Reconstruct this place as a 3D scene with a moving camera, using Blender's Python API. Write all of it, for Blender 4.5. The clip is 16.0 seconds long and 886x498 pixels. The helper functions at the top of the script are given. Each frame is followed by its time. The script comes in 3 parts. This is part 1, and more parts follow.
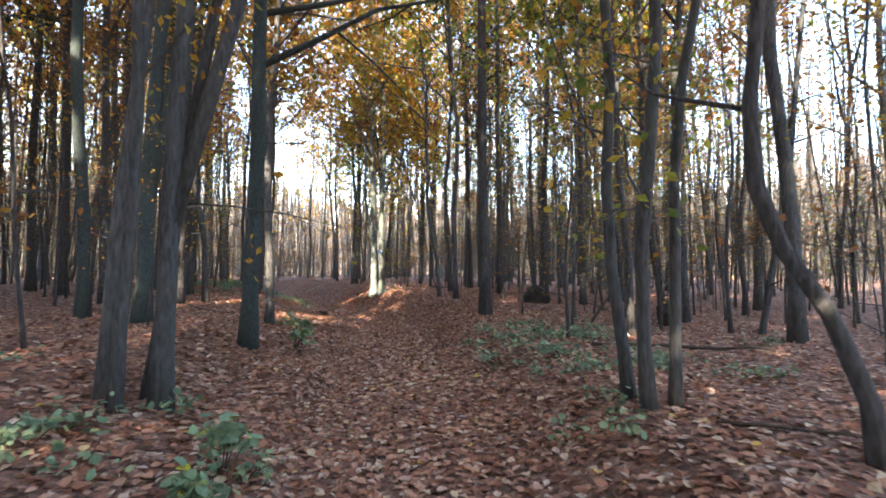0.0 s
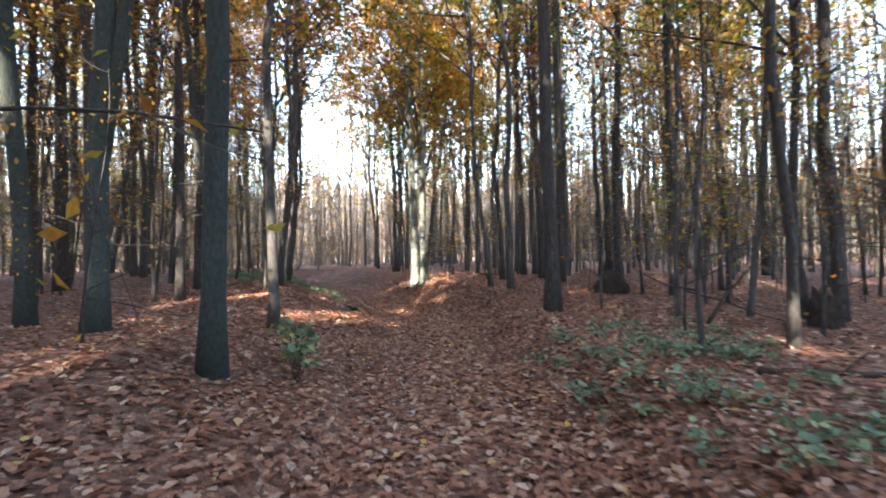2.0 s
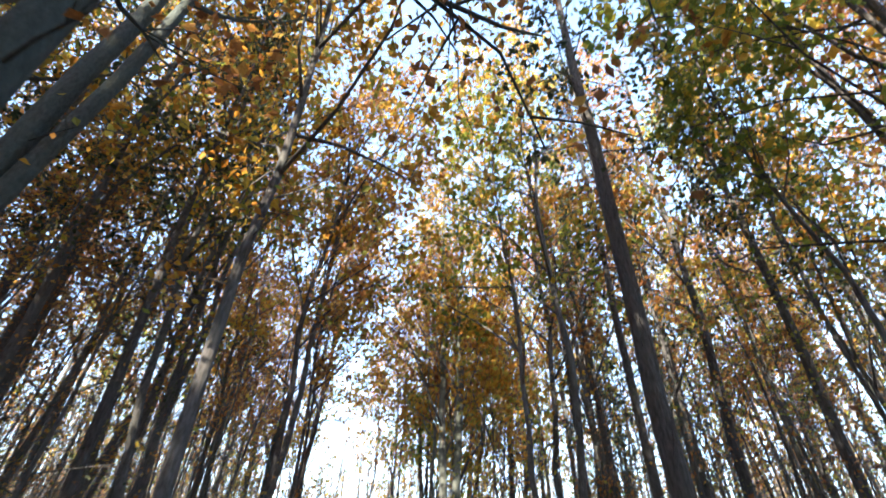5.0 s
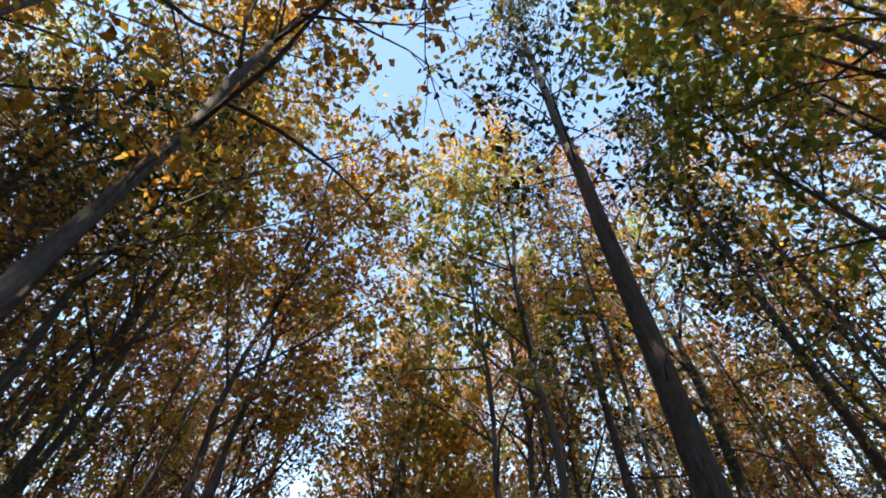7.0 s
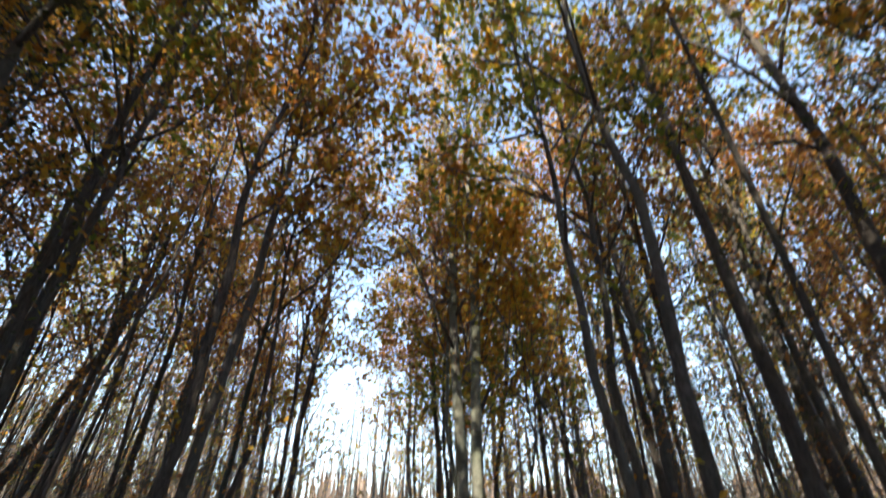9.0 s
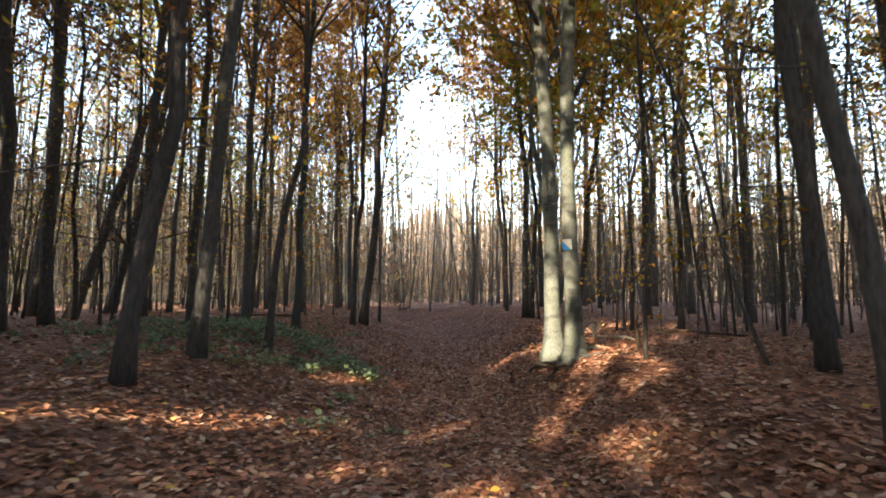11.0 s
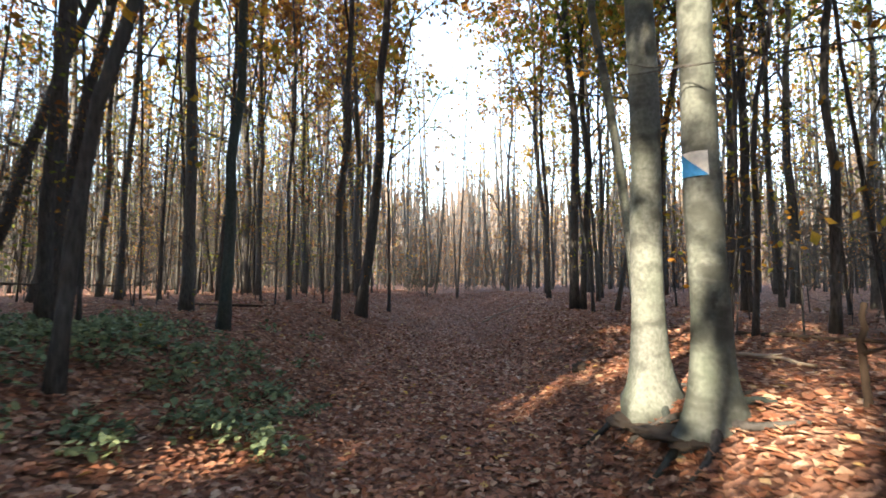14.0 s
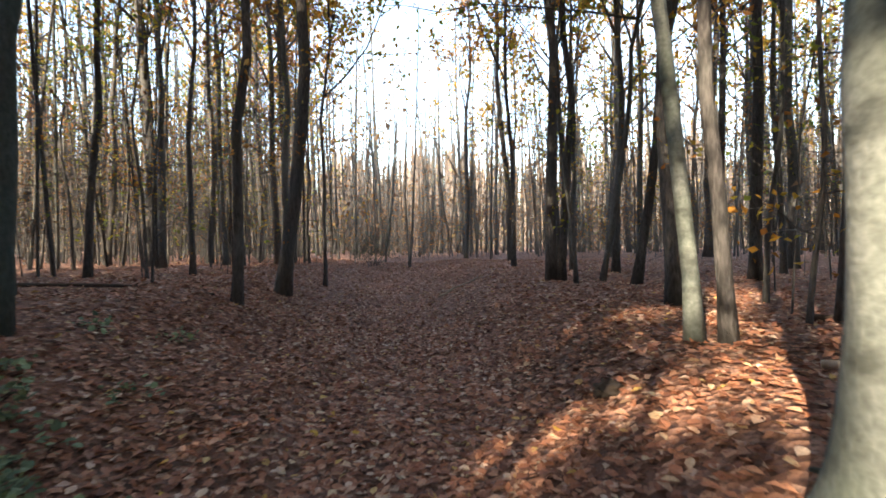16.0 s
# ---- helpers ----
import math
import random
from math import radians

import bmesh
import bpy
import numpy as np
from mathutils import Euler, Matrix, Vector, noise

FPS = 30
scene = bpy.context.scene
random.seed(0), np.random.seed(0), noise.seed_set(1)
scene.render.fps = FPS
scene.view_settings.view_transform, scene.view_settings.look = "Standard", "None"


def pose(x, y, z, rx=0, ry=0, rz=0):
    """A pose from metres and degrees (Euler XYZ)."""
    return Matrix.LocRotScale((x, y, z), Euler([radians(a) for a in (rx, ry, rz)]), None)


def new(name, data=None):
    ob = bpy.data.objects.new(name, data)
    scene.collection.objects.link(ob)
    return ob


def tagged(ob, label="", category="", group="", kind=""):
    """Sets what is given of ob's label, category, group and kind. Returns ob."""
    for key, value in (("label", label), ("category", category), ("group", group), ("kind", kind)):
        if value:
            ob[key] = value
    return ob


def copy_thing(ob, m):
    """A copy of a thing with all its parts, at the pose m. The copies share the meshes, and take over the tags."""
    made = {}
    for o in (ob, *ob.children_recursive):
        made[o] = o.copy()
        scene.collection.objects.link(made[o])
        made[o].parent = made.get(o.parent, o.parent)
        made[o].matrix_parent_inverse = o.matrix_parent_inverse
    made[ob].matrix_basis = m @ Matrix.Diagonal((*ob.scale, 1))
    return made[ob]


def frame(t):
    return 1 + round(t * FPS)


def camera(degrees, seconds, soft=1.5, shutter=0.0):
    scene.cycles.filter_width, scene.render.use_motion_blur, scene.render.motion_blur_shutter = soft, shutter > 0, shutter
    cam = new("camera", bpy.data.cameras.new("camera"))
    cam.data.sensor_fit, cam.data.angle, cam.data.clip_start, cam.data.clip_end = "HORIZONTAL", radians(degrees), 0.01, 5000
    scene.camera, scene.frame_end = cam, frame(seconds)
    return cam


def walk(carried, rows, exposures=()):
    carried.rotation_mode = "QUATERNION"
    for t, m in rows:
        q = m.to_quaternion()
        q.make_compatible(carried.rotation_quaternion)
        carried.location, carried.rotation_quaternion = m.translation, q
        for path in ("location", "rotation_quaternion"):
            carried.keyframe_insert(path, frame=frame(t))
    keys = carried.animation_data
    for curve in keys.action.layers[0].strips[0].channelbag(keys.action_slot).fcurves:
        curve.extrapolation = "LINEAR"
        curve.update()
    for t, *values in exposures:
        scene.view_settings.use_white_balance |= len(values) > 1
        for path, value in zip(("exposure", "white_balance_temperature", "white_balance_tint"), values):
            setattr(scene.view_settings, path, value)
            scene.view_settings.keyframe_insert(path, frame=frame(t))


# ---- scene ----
cam = camera(83.8, 16.0, soft=1.7, shutter=0.4)
PATH = [
    (0.0, -0.059, -0.112, 1.322, 92.75, -0.52, 0.10),
    (0.5, -0.044, 0.442, 1.321, 92.23, 0.20, 0.20),
    (1.0, -0.076, 1.042, 1.318, 90.83, 0.63, 0.10),
    (1.5, -0.142, 1.642, 1.302, 90.34, 1.12, -0.30),
    (2.0, -0.188, 2.189, 1.317, 91.17, 4.73, -0.90),
    (2.5, -0.246, 2.711, 1.349, 92.52, 11.87, -1.50),
    (3.0, -0.288, 3.240, 1.389, 94.47, 20.13, -3.30),
    (3.5, -0.385, 3.785, 1.424, 100.10, 23.58, -2.40),
    (4.0, -0.421, 4.206, 1.407, 108.84, 19.29, -0.37),
    (4.5, -0.466, 4.746, 1.474, 118.67, 12.95, 1.18),
    (5.0, -0.586, 5.264, 1.454, 127.17, 9.11, 1.71),
    (7.5, -0.650, 7.725, 1.460, 143.07, 5.93, 2.31),
    (8.0, -0.759, 8.165, 1.449, 139.76, 8.42, 2.33),
    (8.5, -0.861, 8.634, 1.479, 134.85, 10.00, 2.12),
    (9.0, -1.013, 9.118, 1.496, 124.74, 10.81, -0.47),
    (9.5, -1.109, 9.703, 1.530, 113.82, 14.37, -2.16),
    (10.0, -1.185, 10.148, 1.404, 104.00, 18.06, -1.45),
    (12.3, -1.577, 12.853, 1.432, 93.47, 25.74, 0.10),
    (12.5, -1.658, 13.093, 1.443, 93.78, 27.09, -0.20),
    (13.0, -1.865, 13.714, 1.446, 94.30, 28.35, -1.00),
    (13.5, -2.045, 14.280, 1.441, 94.10, 27.27, -0.90),
    (14.0, -2.287, 14.896, 1.421, 93.53, 26.23, -0.10),
    (14.5, -2.508, 15.461, 1.429, 92.64, 24.69, -0.30),
    (15.0, -2.735, 16.063, 1.427, 91.49, 23.87, -1.20),
    (15.5, -3.009, 16.636, 1.409, 89.97, 22.51, -1.40),
    (16.0, -3.236, 17.210, 1.389, 89.74, 21.04, -0.80),
]
walk(
    cam,
    [(t, pose(x, y, z, 0, 0, yaw) @ pose(0, 0, 0, pitch) @ pose(0, 0, 0, 0, 0, roll)) for t, x, y, z, pitch, yaw, roll in PATH],
    exposures=[(t, e, k, 12) for t, e, k in ((0, 3.5, 6900), (3.0, 3.5, 6750), (4.2, 3.35, 6600), (5.2, 3.0, 6700), (7.3, 2.2, 7000), (9.2, 2.25, 7600), (10.2, 2.5, 8500), (12.3, 2.95, 7250), (16, 2.8, 7600))],
)

# ---- daylight ----
SUN_HEADING, SUN_ELEVATION = 10.0, 29.0  # the way the light travels, clockwise from +y; height above the horizon
world = bpy.data.worlds.new("world")
scene.world = world
world.use_nodes = True
wn = world.node_tree
sky = wn.nodes.new("ShaderNodeTexSky")
sky.sky_type = "NISHITA"
sky.sun_disc = False
sky.sun_elevation = radians(SUN_ELEVATION)
sky.sun_rotation = radians(180 + SUN_HEADING)
sky.air_density, sky.dust_density, sky.ozone_density = 1.3, 0.8, 3.0
wn.nodes["Background"].inputs["Strength"].default_value = 0.15
wn.links.new(sky.outputs[0], wn.nodes["Background"].inputs[0])
sun = new("sun", bpy.data.lights.new("sun", "SUN"))
sun.data.energy, sun.data.angle, sun.data.color = 3.7, radians(0.6), (1.0, 0.88, 0.72)
LIGHT = Vector((math.sin(radians(SUN_HEADING)), math.cos(radians(SUN_HEADING)), -math.tan(radians(SUN_ELEVATION)))).normalized()
sun.matrix_world = Matrix.Translation((0, -20, 30)) @ LIGHT.to_track_quat("-Z", "Y").to_matrix().to_4x4()


# ---- materials ----
def material(name, rough=0.8):
    m = bpy.data.materials.new(name)
    m.use_nodes = True
    nt = m.node_tree
    b = nt.nodes["Principled BSDF"]
    b.inputs["Roughness"].default_value = rough
    b.inputs["Specular IOR Level"].default_value = 0.25
    return m, nt, b


def node(nt, kind, **sockets):
    n = nt.nodes.new(kind)
    for key, value in sockets.items():
        n.inputs[key].default_value = value
    return n


def ramp(nt, source, stops, constant=False):
    r = nt.nodes.new("ShaderNodeValToRGB")
    el = r.color_ramp.elements
    while len(el) < len(stops):
        el.new(0.5)
    for e, (p, c) in zip(el, stops):
        e.position, e.color = p, (*c, 1)
    if constant:
        r.color_ramp.interpolation = "CONSTANT"
    nt.links.new(source, r.inputs[0])
    return r.outputs[0]


def mapped(nt, scale):
    tc = nt.nodes.new("ShaderNodeTexCoord")
    mp = nt.nodes.new("ShaderNodeMapping")
    mp.inputs["Scale"].default_value = scale
    nt.links.new(tc.outputs["Object"], mp.inputs[0])
    return mp.outputs[0]


def noise_tex(nt, vector, scale, detail=4.0):
    n = node(nt, "ShaderNodeTexNoise", Scale=scale, Detail=detail)
    nt.links.new(vector, n.inputs["Vector"])
    return n.outputs[0]


def mixed(nt, fac, a, b, mode="MIX"):
    n = nt.nodes.new("ShaderNodeMix")
    n.data_type, n.blend_type = "RGBA", mode
    for sock, v in ((n.inputs[0], fac), (n.inputs[6], a), (n.inputs[7], b)):
        if isinstance(v, (int, float)):
            sock.default_value = v
        elif isinstance(v, tuple):
            sock.default_value = (*v, 1)
        else:
            nt.links.new(v, sock)
    return n.outputs[2]


def bumped(nt, b, height, strength, distance):
    n = node(nt, "ShaderNodeBump", Strength=strength, Distance=distance)
    nt.links.new(height, n.inputs["Height"])
    nt.links.new(n.outputs[0], b.inputs["Normal"])


def bark(name, dark, light, moss, moss_amount=0.5, stretch=0.25, rough=0.9, relief=0.02, blotch_shadow=None):
    m, nt, b = material(name, rough)
    v = mapped(nt, (1, 1, stretch))
    fine = noise_tex(nt, v, 38, 6)
    broad = noise_tex(nt, mapped(nt, (1, 1, 0.5)), 2.2, 3)
    col = ramp(nt, fine, [(0.3, dark), (0.7, light)])
    col = mixed(nt, ramp(nt, broad, [(0.5 - 0.25 * moss_amount, (0, 0, 0)), (0.75, (0.8, 0.8, 0.8))]), col, moss)
    # dark bands put into the colour: bark blotches and branch shadows together
    if blotch_shadow:
        band = noise_tex(nt, mapped(nt, (1.0, 1.0, 1.8)), 3.2, 5)
        col = mixed(nt, ramp(nt, band, [(0.5, (0, 0, 0)), (0.62, (0.8, 0.8, 0.8))]), col, blotch_shadow)
    oi = nt.nodes.new("ShaderNodeObjectInfo")
    tone = ramp(nt, oi.outputs["Random"], [(0, (0.74, 0.76, 0.8)), (1, (1.08, 1.12, 1.16))])
    col = mixed(nt, 1.0, col, tone, "MULTIPLY")
    nt.links.new(col, b.inputs["Base Color"])
    bumped(nt, b, fine, 0.7, relief)
    return m


def foliage(name, stops, clear=0.45):
    m, nt, b = material(name, 0.6)
    at = nt.nodes.new("ShaderNodeAttribute")
    at.attribute_name = "tint"
    col = ramp(nt, at.outputs["Fac"], stops)
    patch = noise_tex(nt, mapped(nt, (1, 1, 1)), 60, 2)
    col = mixed(nt, 1.0, col, ramp(nt, patch, [(0.3, (0.8, 0.8, 0.8)), (0.7, (1.15, 1.15, 1.1))]), "MULTIPLY")
    nt.links.new(col, b.inputs["Base Color"])
    if clear:
        tr = nt.nodes.new("ShaderNodeBsdfTranslucent")
        nt.links.new(col, tr.inputs[0])
        mx = nt.nodes.new("ShaderNodeMixShader")
        mx.inputs[0].default_value = clear
        nt.links.new(b.outputs[0], mx.inputs[1])
        nt.links.new(tr.outputs[0], mx.inputs[2])
        nt.links.new(mx.outputs[0], nt.nodes["Material Output"].inputs[0])
    return m


BARK = bark("grey_bark", (0.044, 0.041, 0.039), (0.135, 0.127, 0.12), (0.09, 0.098, 0.084))
BARK_DARK = bark("dark_bark", (0.037, 0.034, 0.033), (0.112, 0.101, 0.094), (0.078, 0.08, 0.07), 0.3, relief=0.04)
BARK_GREEN = bark("algae_covered_bark", (0.034, 0.041, 0.038), (0.085, 0.096, 0.088), (0.055, 0.077, 0.066), 0.8, 0.5)
BARK_PALE = bark("pale_beech_bark", (0.11, 0.12, 0.108), (0.22, 0.232, 0.208), (0.09, 0.12, 0.083), 0.6, 0.9, 0.75, 0.008, (0.06, 0.066, 0.056))
LEAF_OCHRE = foliage("ochre_leaves", [(0, (0.24, 0.1, 0.02)), (0.3, (0.46, 0.22, 0.035)), (0.6, (0.58, 0.34, 0.05)), (0.8, (0.42, 0.33, 0.055)), (1, (0.2, 0.24, 0.05))], 0.6)
LEAF_BROWN = foliage("copper_leaves", [(0, (0.15, 0.065, 0.03)), (0.5, (0.34, 0.14, 0.04)), (0.8, (0.42, 0.2, 0.055)), (1, (0.5, 0.29, 0.07))], 0.55)
LEAF_GREEN = foliage("yellow_green_leaves", [(0, (0.09, 0.14, 0.03)), (0.5, (0.22, 0.26, 0.045)), (0.8, (0.44, 0.36, 0.05)), (1, (0.55, 0.35, 0.05))], 0.6)
NEEDLE = foliage("dark_needles", [(0, (0.022, 0.035, 0.02)), (0.7, (0.05, 0.07, 0.035)), (1, (0.14, 0.12, 0.05))], 0.35)
LEAF_FAR = foliage("faded_leaves", [(0, (0.1, 0.075, 0.06)), (0.5, (0.19, 0.135, 0.1)), (0.85, (0.27, 0.18, 0.11)), (1, (0.34, 0.24, 0.11))], 0.4)
HERB = foliage("bramble_leaves", [(0, (0.09, 0.145, 0.09)), (0.6, (0.2, 0.28, 0.17)), (0.9, (0.29, 0.36, 0.19)), (1, (0.45, 0.4, 0.06))], 0.2)
LITTER = foliage(
    "fallen_leaves",
    [(0, (0.13, 0.056, 0.038)), (0.3, (0.27, 0.114, 0.07)), (0.6, (0.39, 0.18, 0.112)), (0.82, (0.48, 0.265, 0.175)), (0.93, (0.56, 0.42, 0.33)), (0.98, (0.58, 0.42, 0.26)), (1, (0.58, 0.37, 0.08))],
    0.1,
)


def ground_material():
    m, nt, b = material("leaf_covered_soil", 0.9)
    v = mapped(nt, (1, 1, 1))
    vo = node(nt, "ShaderNodeTexVoronoi", Scale=19.0, Randomness=1.0)
    nt.links.new(v, vo.inputs["Vector"])
    sep = nt.nodes.new("ShaderNodeSeparateColor")
    nt.links.new(vo.outputs["Color"], sep.inputs[0])
    col = ramp(nt, sep.outputs[0], [(0, (0.09, 0.045, 0.034)), (0.35, (0.2, 0.1, 0.07)), (0.7, (0.3, 0.16, 0.112)), (0.9, (0.42, 0.25, 0.18)), (1, (0.5, 0.35, 0.26))])
    grain = noise_tex(nt, v, 45, 5)
    col = mixed(nt, ramp(nt, grain, [(0.35, (0.6, 0.6, 0.6)), (0.5, (0, 0, 0))]), col, (0.05, 0.03, 0.023))
    broad = noise_tex(nt, v, 0.45, 4)
    col = mixed(nt, ramp(nt, broad, [(0.45, (0, 0, 0)), (0.75, (0.5, 0.5, 0.5))]), col, (0.075, 0.05, 0.035))
    nt.links.new(col, b.inputs["Base Color"])
    bumped(nt, b, vo.outputs["Distance"], 0.8, 0.05)
    return m


SOIL = ground_material()


def plain(name, colour, rough=0.7, scale=40):
    m, nt, b = material(name, rough)
    n = noise_tex(nt, mapped(nt, (1, 1, 1)), scale, 4)
    col = ramp(nt, n, [(0.3, tuple(c * 0.82 for c in colour)), (0.7, tuple(min(1, c * 1.08) for c in colour))])
    nt.links.new(col, b.inputs["Base Color"])
    return m


PAINT_WHITE = plain("white_paint", (0.8, 0.8, 0.78))
PAINT_BLUE = plain("blue_paint", (0.05, 0.33, 0.72))
DEADWOOD = plain("bare_dead_wood", (0.42, 0.35, 0.27), 0.85, 25)
ROT = plain("rotten_wood", (0.07, 0.05, 0.038), 0.95, 18)
ROOTSOIL = plain("dark_root_soil", (0.045, 0.036, 0.03), 0.95, 14)

# ---- ground ----
CY = [-60, 0, 6, 11.7, 15, 19, 23, 28, 35, 60, 120, 420]
CX = [3.0, 0.1, -0.5, -1.2, -2.35, -4.1, -5.8, -8.2, -11.5, -24, -54, -200]
SL = np.gradient(CX, CY)


def ease(a, b, v):
    u = np.clip((v - a) / (b - a), 0, 1)
    return u * u * (3 - 2 * u)


def ground_height(x, y):
    x, y = np.asarray(x, float), np.asarray(y, float)
    s = np.interp(y, CY, SL)
    d = (x - np.interp(y, CY, CX)) / np.sqrt(1 + s * s)
    rise = 1 - ease(25, 40, y)
    late = ease(10, 17, y)
    lip = 0.2 * (0.75 + 0.25 * np.sin(1.9 * y) * np.sin(0.7 * y + 1)) * ease(0.85, 1.15, -d + 0.14 * np.sin(2.3 * y + 1))
    left = 0.9 - (0.9 - lip - (0.42 + 0.28 * late) * ease(0.9 + 0.2 * late, 2.9 + 0.7 * late, -d)) * rise + 0.012 * np.clip(-d - 2, 0, 60)
    right = 0.9 - (0.9 - (0.38 + 0.27 * late) * ease(0.55 - 0.2 * late, 1.7 + 0.3 * late, d)) * rise
    bumps = 0.035 * np.sin(1.7 * x + 0.6 * y) * np.sin(1.3 * y - 0.8 * x + 1) + 0.015 * np.sin(4.1 * x + 1.1) * np.sin(3.7 * y + 0.4 * x)
    return np.where(d < 0, left, right) + bumps * np.clip(np.abs(d), 0.3, 1.0)


def mesh_from(name, verts, faces, mats, tint=None, smooth=False):
    me = bpy.data.meshes.new(name)
    me.from_pydata(verts, [], faces)
    for m in mats if isinstance(mats, (list, tuple)) else [mats]:
        me.materials.append(m)
    if tint is not None:
        me.attributes.new("tint", "FLOAT", "FACE").data.foreach_set("value", np.asarray(tint, np.float32))
    if smooth:
        me.polygons.foreach_set("use_smooth", np.ones(len(me.polygons), bool))
    me.update()
    return me


gx = np.concatenate([[-500, -250, -130, -80, -55], np.arange(-40, -16, 2.0), np.arange(-16, -9, 0.25), np.arange(-9, 3, 0.125), np.arange(3, 9, 0.25), np.arange(9, 31, 2.0), [40, 60, 100, 200, 500]])
gy = np.concatenate([[-500, -200, -90, -50, -30, -18, -10, -6], np.arange(-4, 36, 0.25), np.arange(36, 80, 2.0), [90, 120, 180, 300, 500]])
GX, GY = np.meshgrid(gx, gy)
GZ = ground_height(GX, GY)
n_x, n_y = len(gx), len(gy)
quads = [(j * n_x + i, j * n_x + i + 1, (j + 1) * n_x + i + 1, (j + 1) * n_x + i) for j in range(n_y - 1) for i in range(n_x - 1)]
ground = new("ground", mesh_from("ground", np.stack([GX, GY, GZ], -1).reshape(-1, 3).tolist(), quads, SOIL, smooth=True))
tagged(ground, "woodland floor of brown soil with a sunken path", "ground", kind="structure")


# ---- leaves ----
def leaf_cloud(pos, size, rng, flat=0.0, wide=0.62, sides=4, level=None):
    """Arrays of folded leaves at pos: verts and faces. flat: 0 any way round, 1 lying."""
    n = len(pos)
    ax = rng.normal(size=(n, 3))
    ax[:, 2] *= 1 - 0.85 * flat
    ax /= np.linalg.norm(ax, axis=1)[:, None]
    up = rng.normal(size=(n, 3)) * (1 - 0.72 * flat) + np.array([0, 0, flat * 1.6])
    sd = np.cross(up, ax)
    sd /= np.linalg.norm(sd, axis=1)[:, None] + 1e-9
    nm = np.cross(ax, sd)
    s = (size * rng.uniform(0.6, 1.3, n))[:, None]
    curl = rng.uniform(0.05, 0.35, n)[:, None]
    w = wide * rng.uniform(0.8, 1.15, n)[:, None]
    if sides == 4:
        V = np.stack([pos - ax * s * 0.5, pos + sd * s * w * 0.5 + nm * s * curl * 0.5, pos + ax * s * 0.5, pos - sd * s * w * 0.5 + nm * s * curl * 0.5], 1)
        base = np.arange(n)[:, None] * 4
        F = np.concatenate([base + [0, 1, 2], base + [0, 2, 3]], 1).reshape(-1, 3)
        return V.reshape(-1, 3), F, 2
    V = np.stack(
        [
            pos - ax * s * 0.5,
            pos + (-ax * 0.15 + sd * w * 0.5 + nm * curl * 0.5) * s,
            pos + (ax * 0.22 + sd * w * 0.42 + nm * curl * 0.55) * s,
            pos + (ax * 0.5 + nm * curl * 0.35) * s,
            pos + (ax * 0.22 - sd * w * 0.42 + nm * curl * 0.55) * s,
            pos + (-ax * 0.15 - sd * w * 0.5 + nm * curl * 0.5) * s,
        ],
        1,
    )
    base = np.arange(n)[:, None] * 6
    F = np.concatenate([base + [0, 1, 2], base + [0, 2, 3], base + [0, 3, 4], base + [0, 4, 5]], 1).reshape(-1, 3)
    return V.reshape(-1, 3), F, 4


def leaf_mesh(name, pos, size, rng, mat, lo=0.0, hi=1.0, **kw):
    V, F, k = leaf_cloud(np.asarray(pos, float), size, rng, **kw)
    t = np.repeat(rng.uniform(lo, hi, len(pos)), k)
    return mesh_from(name, V.tolist(), F.tolist(), mat, t)


# ---- trees ----
SUNLIT = [((-2.5, 18.7, 0.7), 0.4), ((-2.45, 18.7, 1.6), 0.4), ((-2.4, 18.7, 2.5), 0.4), ((-2.3, 20.3, 0.5), 0.5), ((-2.9, 19.7, 0.55), 0.36)]


def in_sunbeam(pos, margin=0.0):
    """True where a place stands in the canopy's gaps, cut so the sun reaches the SUNLIT spots."""
    pos = np.asarray(pos, float)
    hit = np.zeros(len(pos), bool)
    way = np.array(LIGHT)
    for spot, r in SUNLIT:
        v = pos - np.array(spot)
        along = v @ way
        off = np.linalg.norm(v - along[:, None] * way, axis=1)
        hit |= (along < 0) & (off < r + margin)
    return hit


def tube(V, F, pts, rad, n):
    pts = np.asarray(pts, float)
    start = len(V)
    ax = np.gradient(pts, axis=0)
    ax /= np.linalg.norm(ax, axis=1)[:, None] + 1e-9
    ref = np.array([1.0, 0, 0]) if abs(ax[0][0]) < 0.8 else np.array([0, 1.0, 0])
    for p, a, r in zip(pts, ax, rad):
        u = np.cross(a, ref)
        u /= np.linalg.norm(u)
        w = np.cross(a, u)
        for i in range(n):
            c = 2 * math.pi * i / n
            V.append(tuple(p + r * (math.cos(c) * u + math.sin(c) * w)))
    for k in range(len(pts) - 1):
        for i in range(n):
            j = (i + 1) % n
            F.append((start + k * n + i, start + k * n + j, start + (k + 1) * n + j, start + (k + 1) * n + i))
    if n > 4:
        F.append(tuple(start + i for i in range(n))[::-1])
        F.append(tuple(start + (len(pts) - 1) * n + i for i in range(n)))


def along_path(pts, f):
    k = f * (len(pts) - 1)
    i = min(int(k), len(pts) - 2)
    return pts[i] + (pts[i + 1] - pts[i]) * (k - i)


